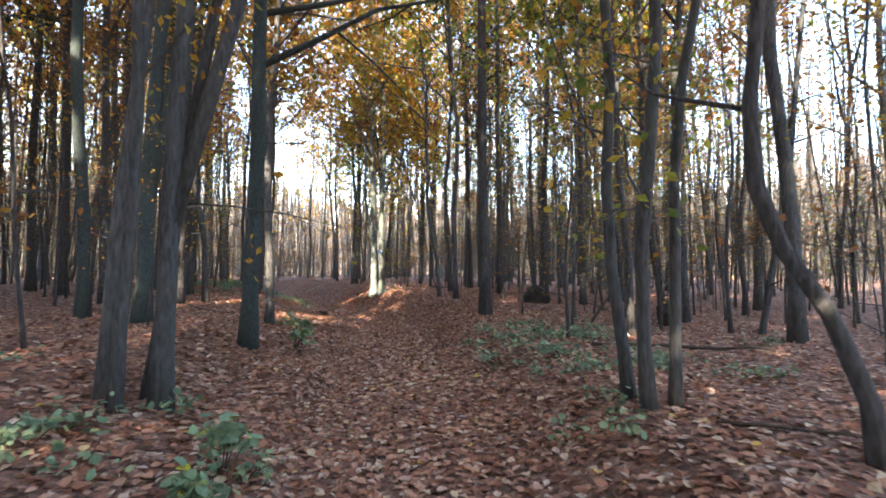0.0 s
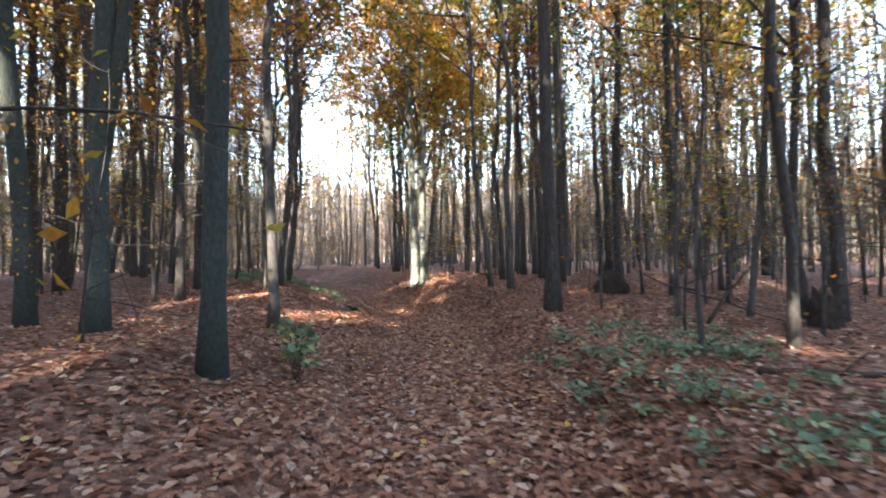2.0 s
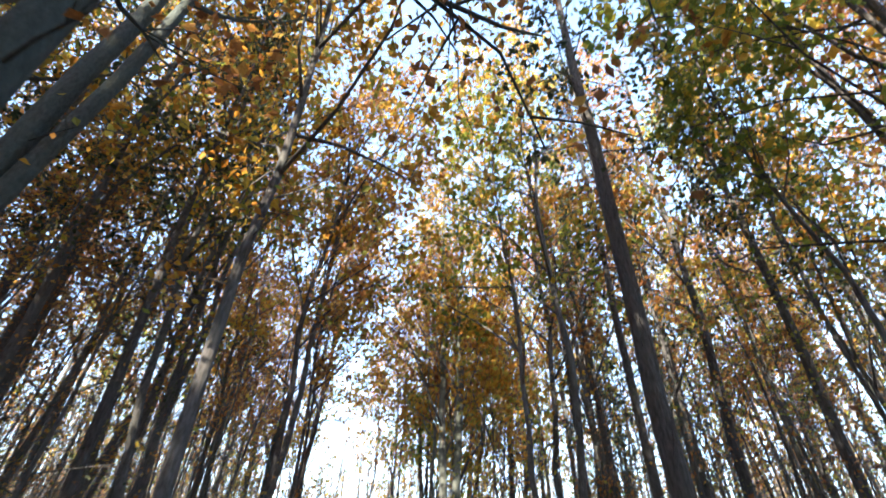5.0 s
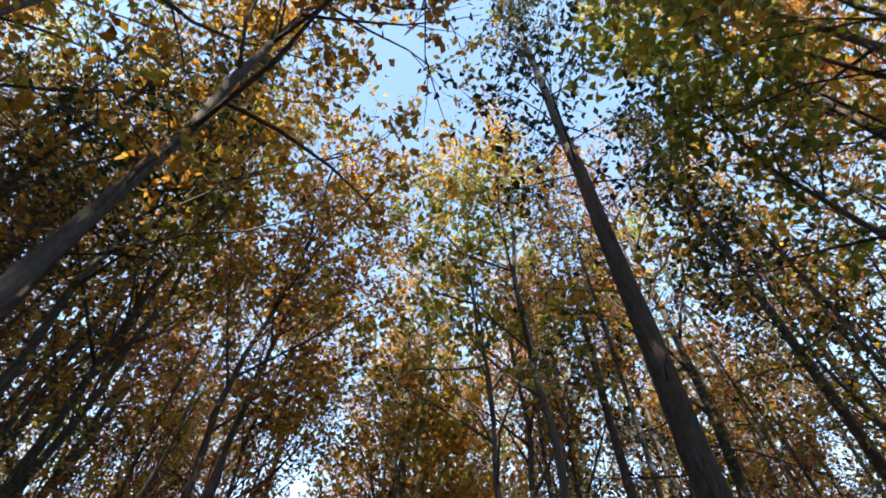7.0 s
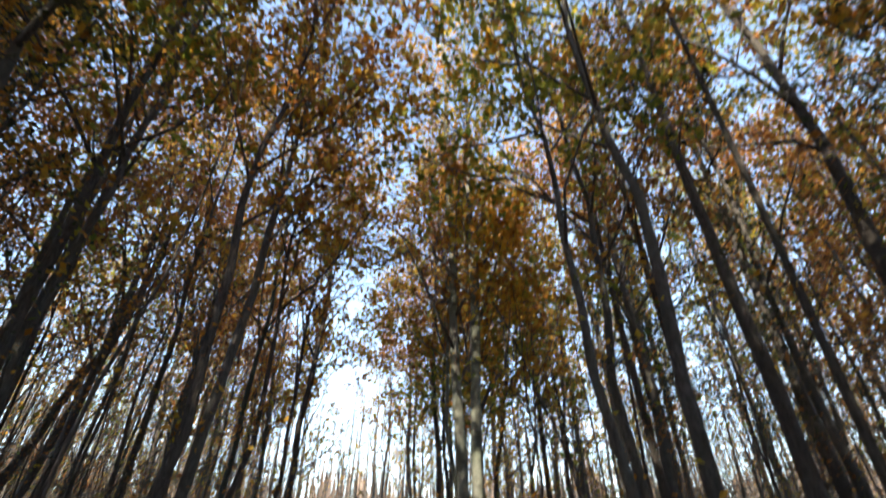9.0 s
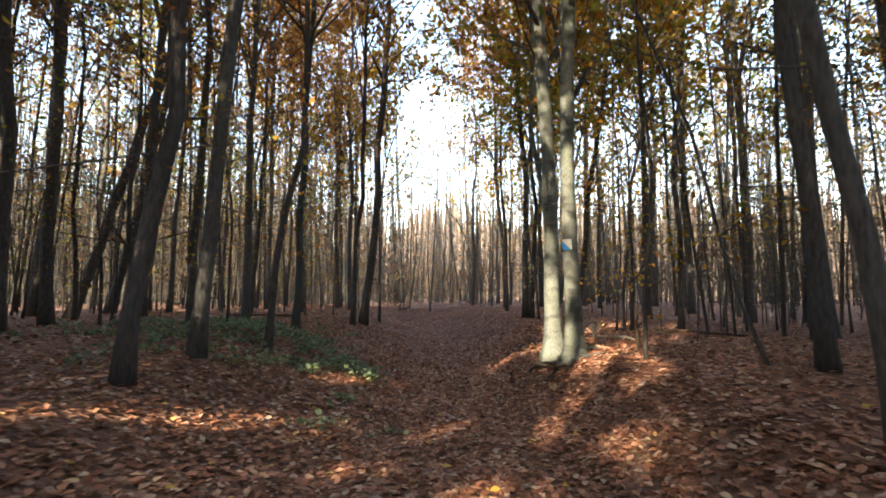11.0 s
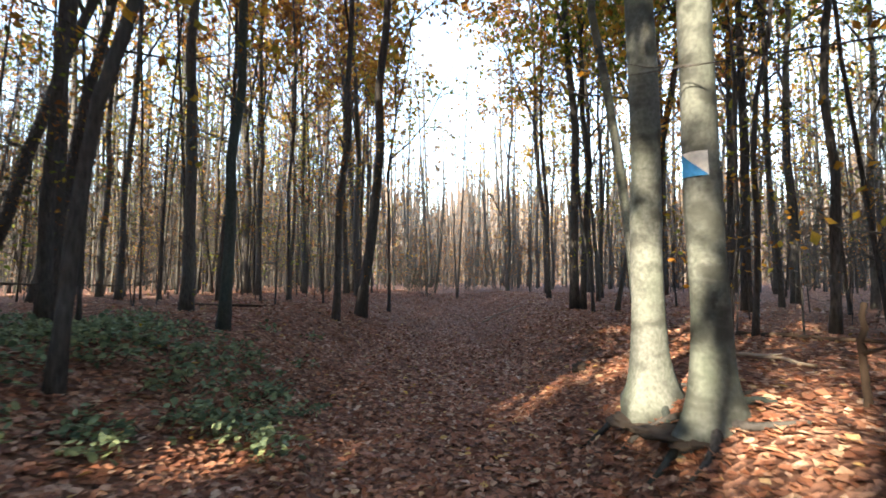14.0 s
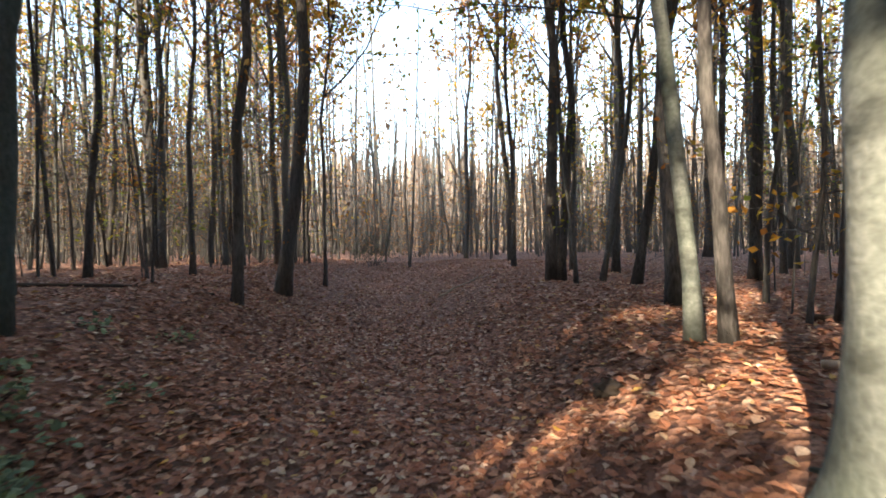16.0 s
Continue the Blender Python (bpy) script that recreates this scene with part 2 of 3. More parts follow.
def branch(V, F, L, rng, start, way, length, r, droop, depth, leafy, sides=5):
    way = np.asarray(way, float)
    way /= np.linalg.norm(way)
    pts, p, d = [np.asarray(start, float)], np.asarray(start, float), way.copy()
    steps = 4 if depth == 2 else (3 if depth == 1 else 2)
    for k in range(steps):
        d = d + rng.normal(size=3) * 0.17 + np.array([0, 0, droop])
        d /= np.linalg.norm(d)
        p = p + d * length / steps
        pts.append(p)
    pts = np.array(pts)
    tube(V, F, pts, np.linspace(r, max(r * 0.25, 0.002), len(pts)), sides)
    if depth > 0:
        for k in range(4 if depth == 2 else 2):
            f = rng.uniform(0.3, 1.0)
            q = along_path(pts, f)
            t = d + rng.normal(size=3) * 0.75
            branch(V, F, L, rng, q, t, length * rng.uniform(0.3, 0.55), max(r * 0.45, 0.003), droop * 0.5, depth - 1, leafy, 3)
    if depth <= 1:
        m = rng.poisson(leafy * (1.0 if depth == 0 else 0.6))
        for k in range(m):
            L.append(along_path(pts, rng.uniform(0.25, 1)) + rng.normal(size=3) * 0.16)


def trunk_line(rng, h, r, lean, bend, n=14, straight=7.0):
    z = np.linspace(0, 1, n) ** 1.25 * h
    zz = np.where(z < straight, z, straight + (z - straight) * 0.45)
    a, b, c, d = rng.uniform(0, 6.28, 4)
    w = bend * np.minimum(z, 3) / 3
    x = lean[0] * zz + w * (np.sin(z * 0.9 + a) - math.sin(a)) + 0.4 * w * (np.sin(z * 2.3 + b) - math.sin(b))
    y = lean[1] * zz + w * (np.sin(z * 0.8 + c) - math.sin(c)) + 0.4 * w * (np.sin(z * 2.1 + d) - math.sin(d))
    rad = r * (1 - 0.8 * (z / h) ** 1.1) * (1 + 0.4 * np.exp(-z / 0.16))
    return np.stack([x, y, z - 0.08], 1), np.maximum(rad, 0.004)


def deciduous(rng, h, r, lean=(0, 0), bend=0.05, crown=0.42, limbs=12, leafy=9.0, low=3, steep=1.0, fork=None, extra=(), depth=2):
    V, F, L = [], [], []
    pts, rad = trunk_line(rng, h, r, lean, bend)
    tube(V, F, pts, rad, 10 if r > 0.07 else 7)
    if fork:
        z0, (fx, fy), fr = fork
        f = np.interp(z0, pts[:, 2], np.linspace(0, 1, len(pts)))
        q = along_path(pts, f)
        z = np.linspace(0, 1, 9) * (h * 0.9 - z0)
        fp = np.stack([q[0] + fx * np.minimum(z, 4) + 0.25 * fx * np.maximum(z - 4, 0), q[1] + fy * np.minimum(z, 4), q[2] + z], 1)
        tube(V, F, fp, np.linspace(fr, 0.015, 9), 8)
        for k in range(5):
            a = rng.uniform(0, 6.28)
            branch(V, F, L, rng, along_path(fp, rng.uniform(0.45, 1)), (math.cos(a), math.sin(a), 1.2), rng.uniform(1.2, 2.2), fr * 0.3, 0.05, 2, leafy)
    turn = rng.uniform(0, 6.28)
    for k in range(limbs):
        f = crown + (0.98 - crown) * (k + rng.uniform(0, 0.9)) / limbs
        q = along_path(pts, np.interp(f * h, pts[:, 2], np.linspace(0, 1, len(pts))))
        turn += 2.4 + rng.normal() * 0.4
        le = (0.13 + 0.22 * (1 - f)) * h * rng.uniform(0.7, 1.15)
        branch(V, F, L, rng, q, (math.cos(turn), math.sin(turn), rng.uniform(0.5, 1.5) * steep), le, max(0.008, r * (1.15 - f) * 0.5), 0.07, depth, leafy)
    for k in range(low):
        f = rng.uniform(0.1, crown)
        q = along_path(pts, np.interp(f * h, pts[:, 2], np.linspace(0, 1, len(pts))))
        a = rng.uniform(0, 6.28)
        branch(V, F, L, rng, q, (math.cos(a), math.sin(a), rng.uniform(0.0, 0.6)), rng.uniform(0.6, 1.6), 0.01, -0.02, 1, leafy * 0.7, 4)
    for z0, way, le, br in extra:
        q = along_path(pts, np.interp(z0, pts[:, 2], np.linspace(0, 1, len(pts))))
        branch(V, F, L, rng, q, way, le, br, 0.03, 2, leafy)
    return V, F, np.array(L).reshape(-1, 3)


def conifer(rng, h, r, lean=(0, 0)):
    V, F, L = [], [], []
    pts, rad = trunk_line(rng, h, r, lean, 0.02)
    tube(V, F, pts, rad, 10)
    for k in range(70):
        f = 0.1 + 0.88 * (k / 70)
        q = along_path(pts, np.interp(f * h, pts[:, 2], np.linspace(0, 1, len(pts))))
        a = k * 2.4 + rng.normal() * 0.3
        alive = f > 0.36
        le = (0.12 * h * (1.15 - f) if alive else rng.uniform(0.4, 1.5)) * rng.uniform(0.7, 1.2)
        branch(V, F, L, rng, q, (math.cos(a), math.sin(a), 0.25 if alive else 0.05), le, 0.018 if alive else 0.01, -0.06, 1, 17 if alive else 0.6, 3)
    return V, F, np.array(L).reshape(-1, 3)


def plant_tree(name, parts, at, rng, wood, leaf, label, group, lo=0.0, hi=1.0, size=0.15, beams=True, flat=0.0):
    V, F, L = parts
    x, y = at
    z = float(ground_height(x, y))
    if beams and len(L):
        L = L[~in_sunbeam(L + np.array([x, y, z]))]
    ob = new(name, mesh_from(name, V, F, wood, smooth=True))
    ob.matrix_world = Matrix.Translation((x, y, z))
    if len(L):
        crown = new("foliage", leaf_mesh("foliage", L, size * np.interp(L[:, 2], [2.5, 8], [0.45, 1.0]), rng, leaf, lo, hi, flat=flat))
        crown.parent = ob
    return tagged(ob, label, "tree", group)


# x, y, radius, lean x, lean y
STANDING = [
    (-3.05, 8.70, 0.085, 0.013, 0.005, "g", "o"),
    (-4.21, 4.92, 0.026, -0.047, -0.039, "d", "b"),
    (-5.46, 11.46, 0.085, -0.064, -0.030, "g", "o"),
    (1.36, 3.57, 0.056, -0.089, 0.034, "g", "y"),
    (1.38, 3.29, 0.058, -0.035, 0.015, "g", "o"),
    (1.58, 3.33, 0.049, 0.015, -0.007, "g", "b"),
    (4.75, 6.50, 0.120, -0.006, 0.005, "g", "o"),
    (0.46, 14.30, 0.095, -0.025, 0.001, "g", "o"),
    (-0.02, 14.63, 0.076, -0.073, 0.000, "g", "y"),
    (6.69, 10.73, 0.074, 0.036, -0.022, "g", "b"),
    (2.83, 7.31, 0.065, -0.020, 0.010, "d", "o"),
    (4.40, 9.70, 0.085, -0.048, 0.027, "d", "y"),
    (4.69, 9.44, 0.112, -0.000, 0.000, "d", "o"),
    (2.65, 9.74, 0.046, -0.045, 0.015, "g", "y"),
    (5.17, 13.85, 0.062, -0.034, 0.015, "g", "o"),
    (-12.92, 19.98, 0.149, 0.023, 0.016, "d", "b"),
    (-6.84, 13.20, 0.107, 0.001, 0.001, "d", "o"),
    (-5.44, 7.45, 0.112, -0.008, -0.012, "m", "o"),
    (-6.86, 13.54, 0.090, 0.019, 0.012, "g", "y"),
    (-5.72, 15.22, 0.099, 0.056, 0.026, "g", "b"),
    (-5.26, 14.08, 0.091, 0.032, 0.033, "d", "o"),
    (-11.12, 16.85, 0.124, -0.021, -0.031, "d", "b"),
    (-15.01, 20.62, 0.157, 0.111, 0.146, "d", "o"),
    (0.36, 17.08, 0.098, 0.002, -0.001, "g", "y"),
    (-0.07, 17.31, 0.028, -0.298, 0.046, "g", "o"),
    (-15.19, 18.84, 0.193, 0.011, 0.026, "d", "b"),
    (-14.57, 19.33, 0.156, 0.114, 0.236, "d", "o"),
    (-6.10, 16.75, 0.065, 0.035, 0.044, "d", "o"),
    (-21.05, 24.05, 0.138, 0.011, 0.020, "g", "y"),
    (-14.54, 22.12, 0.095, 0.015, 0.021, "g", "b"),
    (-1.26, 17.58, 0.028, 0.018, -0.002, "d", "o"),
    (-0.48, 23.42, 0.079, 0.061, -0.007, "d", "b"),
    (-7.35, 34.76, 0.123, -0.058, -0.014, "d", "o"),
    (-4.21, 26.52, 0.047, -0.025, -0.003, "g", "y"),
    (-2.81, 21.31, 0.075, -0.052, 0.005, "p", "o"),
    (-2.57, 21.43, 0.072, -0.048, 0.008, "d", "b"),
    (-2.76, 23.88, 0.118, -0.014, 0.001, "d", "o"),
    (-3.19, 27.23, 0.107, 0.154, -0.001, "d", "o"),
    (-3.82, 27.40, 0.067, 0.164, 0.009, "g", "y"),
    (-9.90, 37.27, 0.097, 0.023, 0.008, "g", "b"),
    (-10.29, 27.46, 0.062, 0.037, 0.026, "d", "o"),
    (-18.58, 27.85, 0.106, 0.028, 0.041, "d", "b"),
    (-1.79, 22.45, 0.030, 0.035, -0.010, "d", "o"),
    (-1.71, 24.33, 0.042, 0.018, -0.004, "g", "y"),
    (-7.84, 19.54, 0.091, 0.014, 0.018, "m", "o"),
    (-8.40, 22.60, 0.085, 0.026, 0.022, "d", "b"),
    (-9.40, 24.80, 0.160, 0.056, 0.042, "d", "o"),
    (-1.49, 22.69, 0.049, 0.062, -0.009, "d", "o"),
    (-15.63, 22.30, 0.093, -0.001, -0.001, "g", "y"),
    (-4.75, 27.2, 0.130, -0.020, 0.000, "d", "o"),
    (-4.55, 27.1, 0.090, 0.005, 0.000, "d", "b"),
]
rng = np.random.default_rng(11)
for x, y, r, lx, ly, wood, leaf in STANDING:
    h = float(np.clip(5 + 110 * r, 6.5, 19)) * rng.uniform(0.92, 1.08)
    big = r > 0.04
    # the crowns beside the path reach over it, towards the light
    side = float(np.interp(y, CY, CX)) - x
    reach = [(h * f, (math.copysign(1.0, side), rng.normal() * 0.5, rng.uniform(0.5, 0.9)), rng.uniform(2.8, 4.2), 0.03) for f in (0.42, 0.55, 0.68, 0.8)] if r > 0.06 and abs(side) < 5 and 8 < y < 30 else []
    parts = deciduous(rng, h, r * 0.84, (lx, ly), 0.07 if r > 0.1 else 0.1, 0.34 if big else 0.3, 14 if big else 7, 13, 5, 1.7, extra=reach)
    wood_mat, wood_word = {"g": (BARK, "grey"), "d": (BARK_DARK, "dark"), "m": (BARK_GREEN, "green-tinged"), "p": (BARK_PALE, "pale smooth")}[wood]
    leaf_mat, leaf_word = {"o": (LEAF_OCHRE, "ochre"), "b": (LEAF_BROWN, "copper-brown"), "y": (LEAF_GREEN, "yellow-green")}[leaf]
    plant_tree("beech_tree", parts, (x, y), rng, wood_mat, leaf_mat, f"slender {wood_word} beech with {leaf_word} autumn leaves", "trees along the path", size=0.18)

# the leaning clump of stems that share one root
for dx, dy, r, lx, ly, fork in (
    (-2.26, 3.3, 0.045, 0.03, 0.02, None),
    (-2.42, 3.42, 0.05, 0.01, 0.05, None),
    (-2.12, 3.62, 0.075, 0.005, 0.01, (1.35, (0.22, 0.1), 0.065)),
    (-2.3, 3.75, 0.05, 0.12, 0.05, None),
):
    parts = deciduous(rng, 14, r, (lx, ly), 0.05, 0.4, 10, 11, 3, fork=fork)
    plant_tree("beech_tree", parts, (dx, dy), rng, BARK, LEAF_OCHRE, "grey beech stem in a leaning clump of stems", "clump of stems")

# the tree whose limbs reach over the path
parts = deciduous(rng, 17, 0.1, (0.02, 0.008), 0.03, 0.36, 14, 12, 2, extra=((3.5, (1.0, 0.5, 1.0), 3.6, 0.05), (4.2, (0.9, 0.9, 1.1), 3.8, 0.045), (5.0, (1.0, 0.1, 0.8), 3.2, 0.04), (6.2, (0.6, -0.3, 0.9), 3.0, 0.04), (3.4, (-0.4, 0.9, 0.5), 2.2, 0.02)))
plant_tree("beech_tree", parts, (-2.41, 6.05), rng, BARK_GREEN, LEAF_BROWN, "beech with algae-green bark and limbs over the path", "trees along the path")
parts = deciduous(rng, 16, 0.12, (0.03, 0.03), 0.03, 0.36, 13, 12, 2, fork=(1.7, (0.12, 0.06), 0.09))
plant_tree("beech_tree", parts, (-4.48, 7.32), rng, BARK_GREEN, LEAF_OCHRE, "forked beech with algae-green bark", "trees along the path")
# the green-leaved beech whose long twigs hang over the path
parts = deciduous(rng, 11, 0.06, (-0.01, 0.01), 0.06, 0.3, 12, 12, 4, extra=((3.4, (-0.9, 0.1, 0.75), 3.2, 0.022), (4.2, (-0.8, -0.6, 0.7), 3.0, 0.02), (4.6, (-0.5, 0.7, 0.6), 3.0, 0.02), (5.2, (-1.0, 0.3, 0.5), 2.6, 0.018)))
plant_tree("beech_tree", parts, (3.6, 8.6), rng, BARK_DARK, LEAF_GREEN, "young beech with green leaves hanging over the path", "trees along the path", 0.0, 0.75, 0.12)
# the crooked tree
V, F, L = [], [], []
bow = np.array([(0.0, 0, -0.1), (-0.03, 0.02, 0.3), (-0.16, 0.1, 0.75), (-0.33, 0.2, 1.1), (-0.42, 0.27, 1.45), (-0.44, 0.28, 1.9), (-0.38, 0.25, 2.6), (-0.33, 0.3, 4.0), (-0.2, 0.3, 6.5), (0.1, 0.4, 9.0), (0.2, 0.3, 12)])
tube(V, F, bow, [0.065, 0.05, 0.045, 0.044, 0.048, 0.04, 0.038, 0.036, 0.03, 0.02, 0.008], 10)
branch(V, F, L, rng, bow[5], (-0.7, 0.25, 0.3), 1.2, 0.02, 0.12, 2, 6)
for k in range(10):
    a = k * 2.4
    branch(V, F, L, rng, along_path(bow, 0.6 + 0.04 * k), (math.cos(a), math.sin(a), 0.8), 2.2, 0.02, 0.06, 2, 16)
plant_tree("crooked_tree", (V, F, np.array(L)), (2.16, 2.38), rng, BARK_DARK, LEAF_GREEN, "crooked dark tree bent low beside the path", "trees along the path")
# conifers
for x, y, r, h in ((0.97, 10.7, 0.125, 19), (1.97, 16.0, 0.11, 18), (-5.63, 10.64, 0.08, 15), (3.7, 12.7, 0.09, 14), (-9.6, 12.5, 0.14, 18), (2.3, 24.5, 0.12, 17), (4.2, 20.0, 0.13, 18)):
    plant_tree("spruce_tree", conifer(rng, h, r, (-0.012, 0)), (x, y), rng, BARK_DARK, NEEDLE, "dark spruce with dead lower twigs", "spruces", size=0.14)


# the marked double beech
def marked_beech():
    top = new("double_beech")
    x0, y0 = -2.38, 18.65
    z0 = float(ground_height(x0, y0))
    top.matrix_world = Matrix.Translation((x0, y0, z0))
    crown_leaves = []
    for (dx, dy), r, lx, ly in (((0.18, -0.33), 0.114, 0.012, 0.0), ((-0.15, 0.25), 0.12, -0.02, 0.01)):
        V, F, L = [], [], []
        n = 20
        hs = np.concatenate([np.linspace(-0.15, 1.0, 24), np.linspace(1.15, 5, 22), np.linspace(5.6, 17, 12)])
        for k, z in enumerate(hs):
            rr = r * (1 - 0.7 * max(z, 0) / 17)
            cx, cy = dx + lx * z + 0.03 * math.sin(z * 1.1 + dx * 9), dy + ly * z + 0.02 * math.sin(z * 1.4)
            for i in range(n):
                a = 2 * math.pi * i / n
                flare = math.exp(-max(z, 0) / 0.2) * (0.75 + 0.8 * max(0, math.cos(3 * a + 5 * dx)) ** 2)
                knob = 0.05 * math.sin(3 * a + 2.3 * z) * math.sin(2.1 * z) + 0.06 * math.exp(-((z - 1.35) ** 2) / 0.02) * max(0, math.cos(a - 2.5)) + 0.09 * noise.noise((1.6 * math.cos(a), 1.6 * math.sin(a) + dx * 20, 2.2 * z))
                rad = rr * (1 + flare + knob)
                V.append((cx + rad * math.cos(a), cy + rad * math.sin(a), z))
        for k in range(len(hs) - 1):
            for i in range(n):
                j = (i + 1) % n
                F.append((k * n + i, k * n + j, (k + 1) * n + j, (k + 1) * n + i))
        stem = new("stem", mesh_from("stem", V, F, BARK_PALE, smooth=True))
        stem.parent = top
        V, F = [], []
        for k in range(16):
            z = 3.6 + 0.8 * k
            a = k * 2.4 + dx * 8
            branch(V, F, crown_leaves, rng, (dx + lx * z, dy + ly * z, z), (math.cos(a), math.sin(a), 2.6), 4.2 - 0.18 * k, 0.045 - 0.002 * k, 0.02, 2, 12)
        limbs = new("limbs", mesh_from("limbs", V, F, BARK, smooth=True))
        limbs.parent = top
    for k in range(11):
        a = k * 0.571 + 0.2
        V, F = [], []
        cx, cy = ((0.18, -0.33), (-0.15, 0.25))[k % 2]
        pts = []
        for s in np.linspace(0.1, 0.55, 7):
            w = a + 0.35 * math.sin(5 * s + k)
            px, py = cx + s * math.cos(w), cy + s * math.sin(w)
            pts.append((px, py, float(ground_height(x0 + px, y0 + py)) - z0 + 0.05 * (1 - s / 0.5) + 0.012 * math.sin(9 * s + k)))
        tube(V, F, pts, np.linspace(0.036, 0.01, 7), 8)
        root = new("root", mesh_from("root", V, F, BARK_DARK if k % 3 else BARK_GREEN, smooth=True))
        root.parent = top
    L = np.array(crown_leaves)
    L = L[~in_sunbeam(L + np.array([x0, y0, z0]))]
    leaves = new("foliage", leaf_mesh("foliage", L, 0.125, rng, LEAF_OCHRE))
    leaves.parent = top
    # painted trail blaze, wrapped on the bark
    for half, mat, nm in ((0, PAINT_WHITE, "white_mark"), (1, PAINT_BLUE, "blue_mark")):
        V, F = [], []
        zc, w, hh, m = 2.12 - z0, 0.72, 0.15, 10
        for j in range(m + 1):
            for i in range(m + 1):
                u, v = i / m, j / m
                # the white half is the upper right triangle
                if half == 0:
                    v = 1 - u + v * u
                else:
                    v = v * (1 - u)
                a = math.radians(248) + (u - 0.5) * w * 2
                z = zc + (v - 0.5) * hh
                rr = 0.114 * (1 - 0.7 * z / 17)
                knob = 0.05 * math.sin(3 * a + 2.3 * z) * math.sin(2.1 * z) + 0.06 * math.exp(-((z - 1.35) ** 2) / 0.02) * max(0, math.cos(a - 2.5)) + 0.09 * noise.noise((1.6 * math.cos(a), 1.6 * math.sin(a) + 0.18 * 20, 2.2 * z))
                rad = rr * (1 + knob) + 0.009
                cx, cy = 0.18 + 0.012 * z + 0.03 * math.sin(z * 1.1 + 0.18 * 9), -0.33 + 0.02 * math.sin(z * 1.4)
                V.append((cx + rad * math.cos(a), cy + rad * math.sin(a), z))
        for j in range(m):
            for i in range(m):
                F.append((j * (m + 1) + i, j * (m + 1) + i + 1, (j + 1) * (m + 1) + i + 1, (j + 1) * (m + 1) + i))
        mk = new(nm, mesh_from(nm, V, F, mat, smooth=True))
        mk.parent = top
        tagged(mk, "painted half of a square trail mark")
    return tagged(top, "pale double-stemmed beech with a white and blue trail mark", "tree", "trees along the path")


marked_beech()

# ---- the wood around: a few trees, repeated ----
rng = np.random.default_rng(5)
KINDS = []
for k in range(9):
    h = rng.uniform(13, 19)
    wood, leaf, word = ((BARK, LEAF_OCHRE, "ochre"), (BARK_DARK, LEAF_BROWN, "copper-brown"), (BARK, LEAF_GREEN, "yellow-green"))[(0, 1, 0, 2, 0, 1, 2, 0, 1)[k]]
    parts = deciduous(rng, h, rng.uniform(0.055, 0.13), rng.normal(size=2) * 0.025, 0.06, rng.uniform(0.26, 0.38), 15, 15, 6, 1.6)
    KINDS.append((parts, wood, leaf, f"slender woodland beech with {word} autumn leaves", "beech_tree"))
for k in range(2):
    KINDS.append((conifer(rng, 16 + 2 * k, 0.11, (0.01, 0)), BARK_DARK, NEEDLE, "dark spruce with dead lower twigs", "spruce_tree"))
FAR = []
for k in range(6):
    wood, leaf, word = ((BARK, LEAF_OCHRE, "ochre"), (BARK_DARK, LEAF_BROWN, "copper-brown"), (BARK, LEAF_GREEN, "yellow-green"))[(0, 1, 0, 2, 0, 1)[k]]
    parts = deciduous(rng, rng.uniform(14, 20), rng.uniform(0.06, 0.14), rng.normal(size=2) * 0.025, 0.06, 0.3, 16, 22, 2, depth=1)
    FAR.append((parts, wood, leaf, f"slender woodland beech with {word} autumn leaves", "beech_tree"))
SMALL = []
for k in range(4):
    parts = deciduous(rng, rng.uniform(2.6, 5.5), rng.uniform(0.014, 0.026), rng.normal(size=2) * 0.06, 0.12, 0.2, 6, 6 if k < 3 else 4, 2, 0.5)
    SMALL.append((parts, BARK_DARK, (LEAF_BROWN, LEAF_BROWN, LEAF_GREEN, LEAF_OCHRE)[k], "thin dark sapling with a few autumn leaves", "sapling"))



def spreading(r2, h, r, leafy):
    """Young beech with level sprays of leaves down its whole stem."""
    V, F, L = [], [], []
    pts, rad = trunk_line(r2, h, r, r2.normal(size=2) * 0.04, 0.1)
    tube(V, F, pts, rad, 6)
    for k in range(20):
        f = 0.14 + 0.84 * (k + r2.uniform(0, 0.8)) / 20
        q = along_path(pts, np.interp(f * h, pts[:, 2], np.linspace(0, 1, len(pts))))
        a = k * 2.4 + r2.normal() * 0.4
        branch(V, F, L, r2, q, (math.cos(a), math.sin(a), r2.uniform(0.0, 0.35)), (0.32 - 0.2 * f) * h * r2.uniform(0.7, 1.15), max(0.005, r * 0.35 * (1.2 - f)), 0.0, 2, leafy, 4)
    L = np.array(L)
    L[:, 2] += r2.normal(size=len(L)) * 0.02
    return V, F, L


UNDER = []
r3 = np.random.default_rng(31)
for k in range(5):
    leaf, word = ((LEAF_BROWN, "copper-brown"), (LEAF_GREEN, "yellow-green"), (LEAF_BROWN, "copper-brown"), (NEEDLE, "dull green"), (LEAF_OCHRE, "ochre"))[k]
    UNDER.append((spreading(r3, r3.uniform(4.5, 7.5), r3.uniform(0.022, 0.04), (4.5, 6, 4, 5, 4)[k]), BARK_DARK, leaf, f"young spreading beech with {word} leaf sprays", "young_beech"))

taken = [(x, y) for x, y, *_ in STANDING] + [(-2.3, 3.4), (-2.4, 6), (-4.5, 7.3), (2.0, 2.3), (1.0, 11.7), (-2.4, 18.6)]


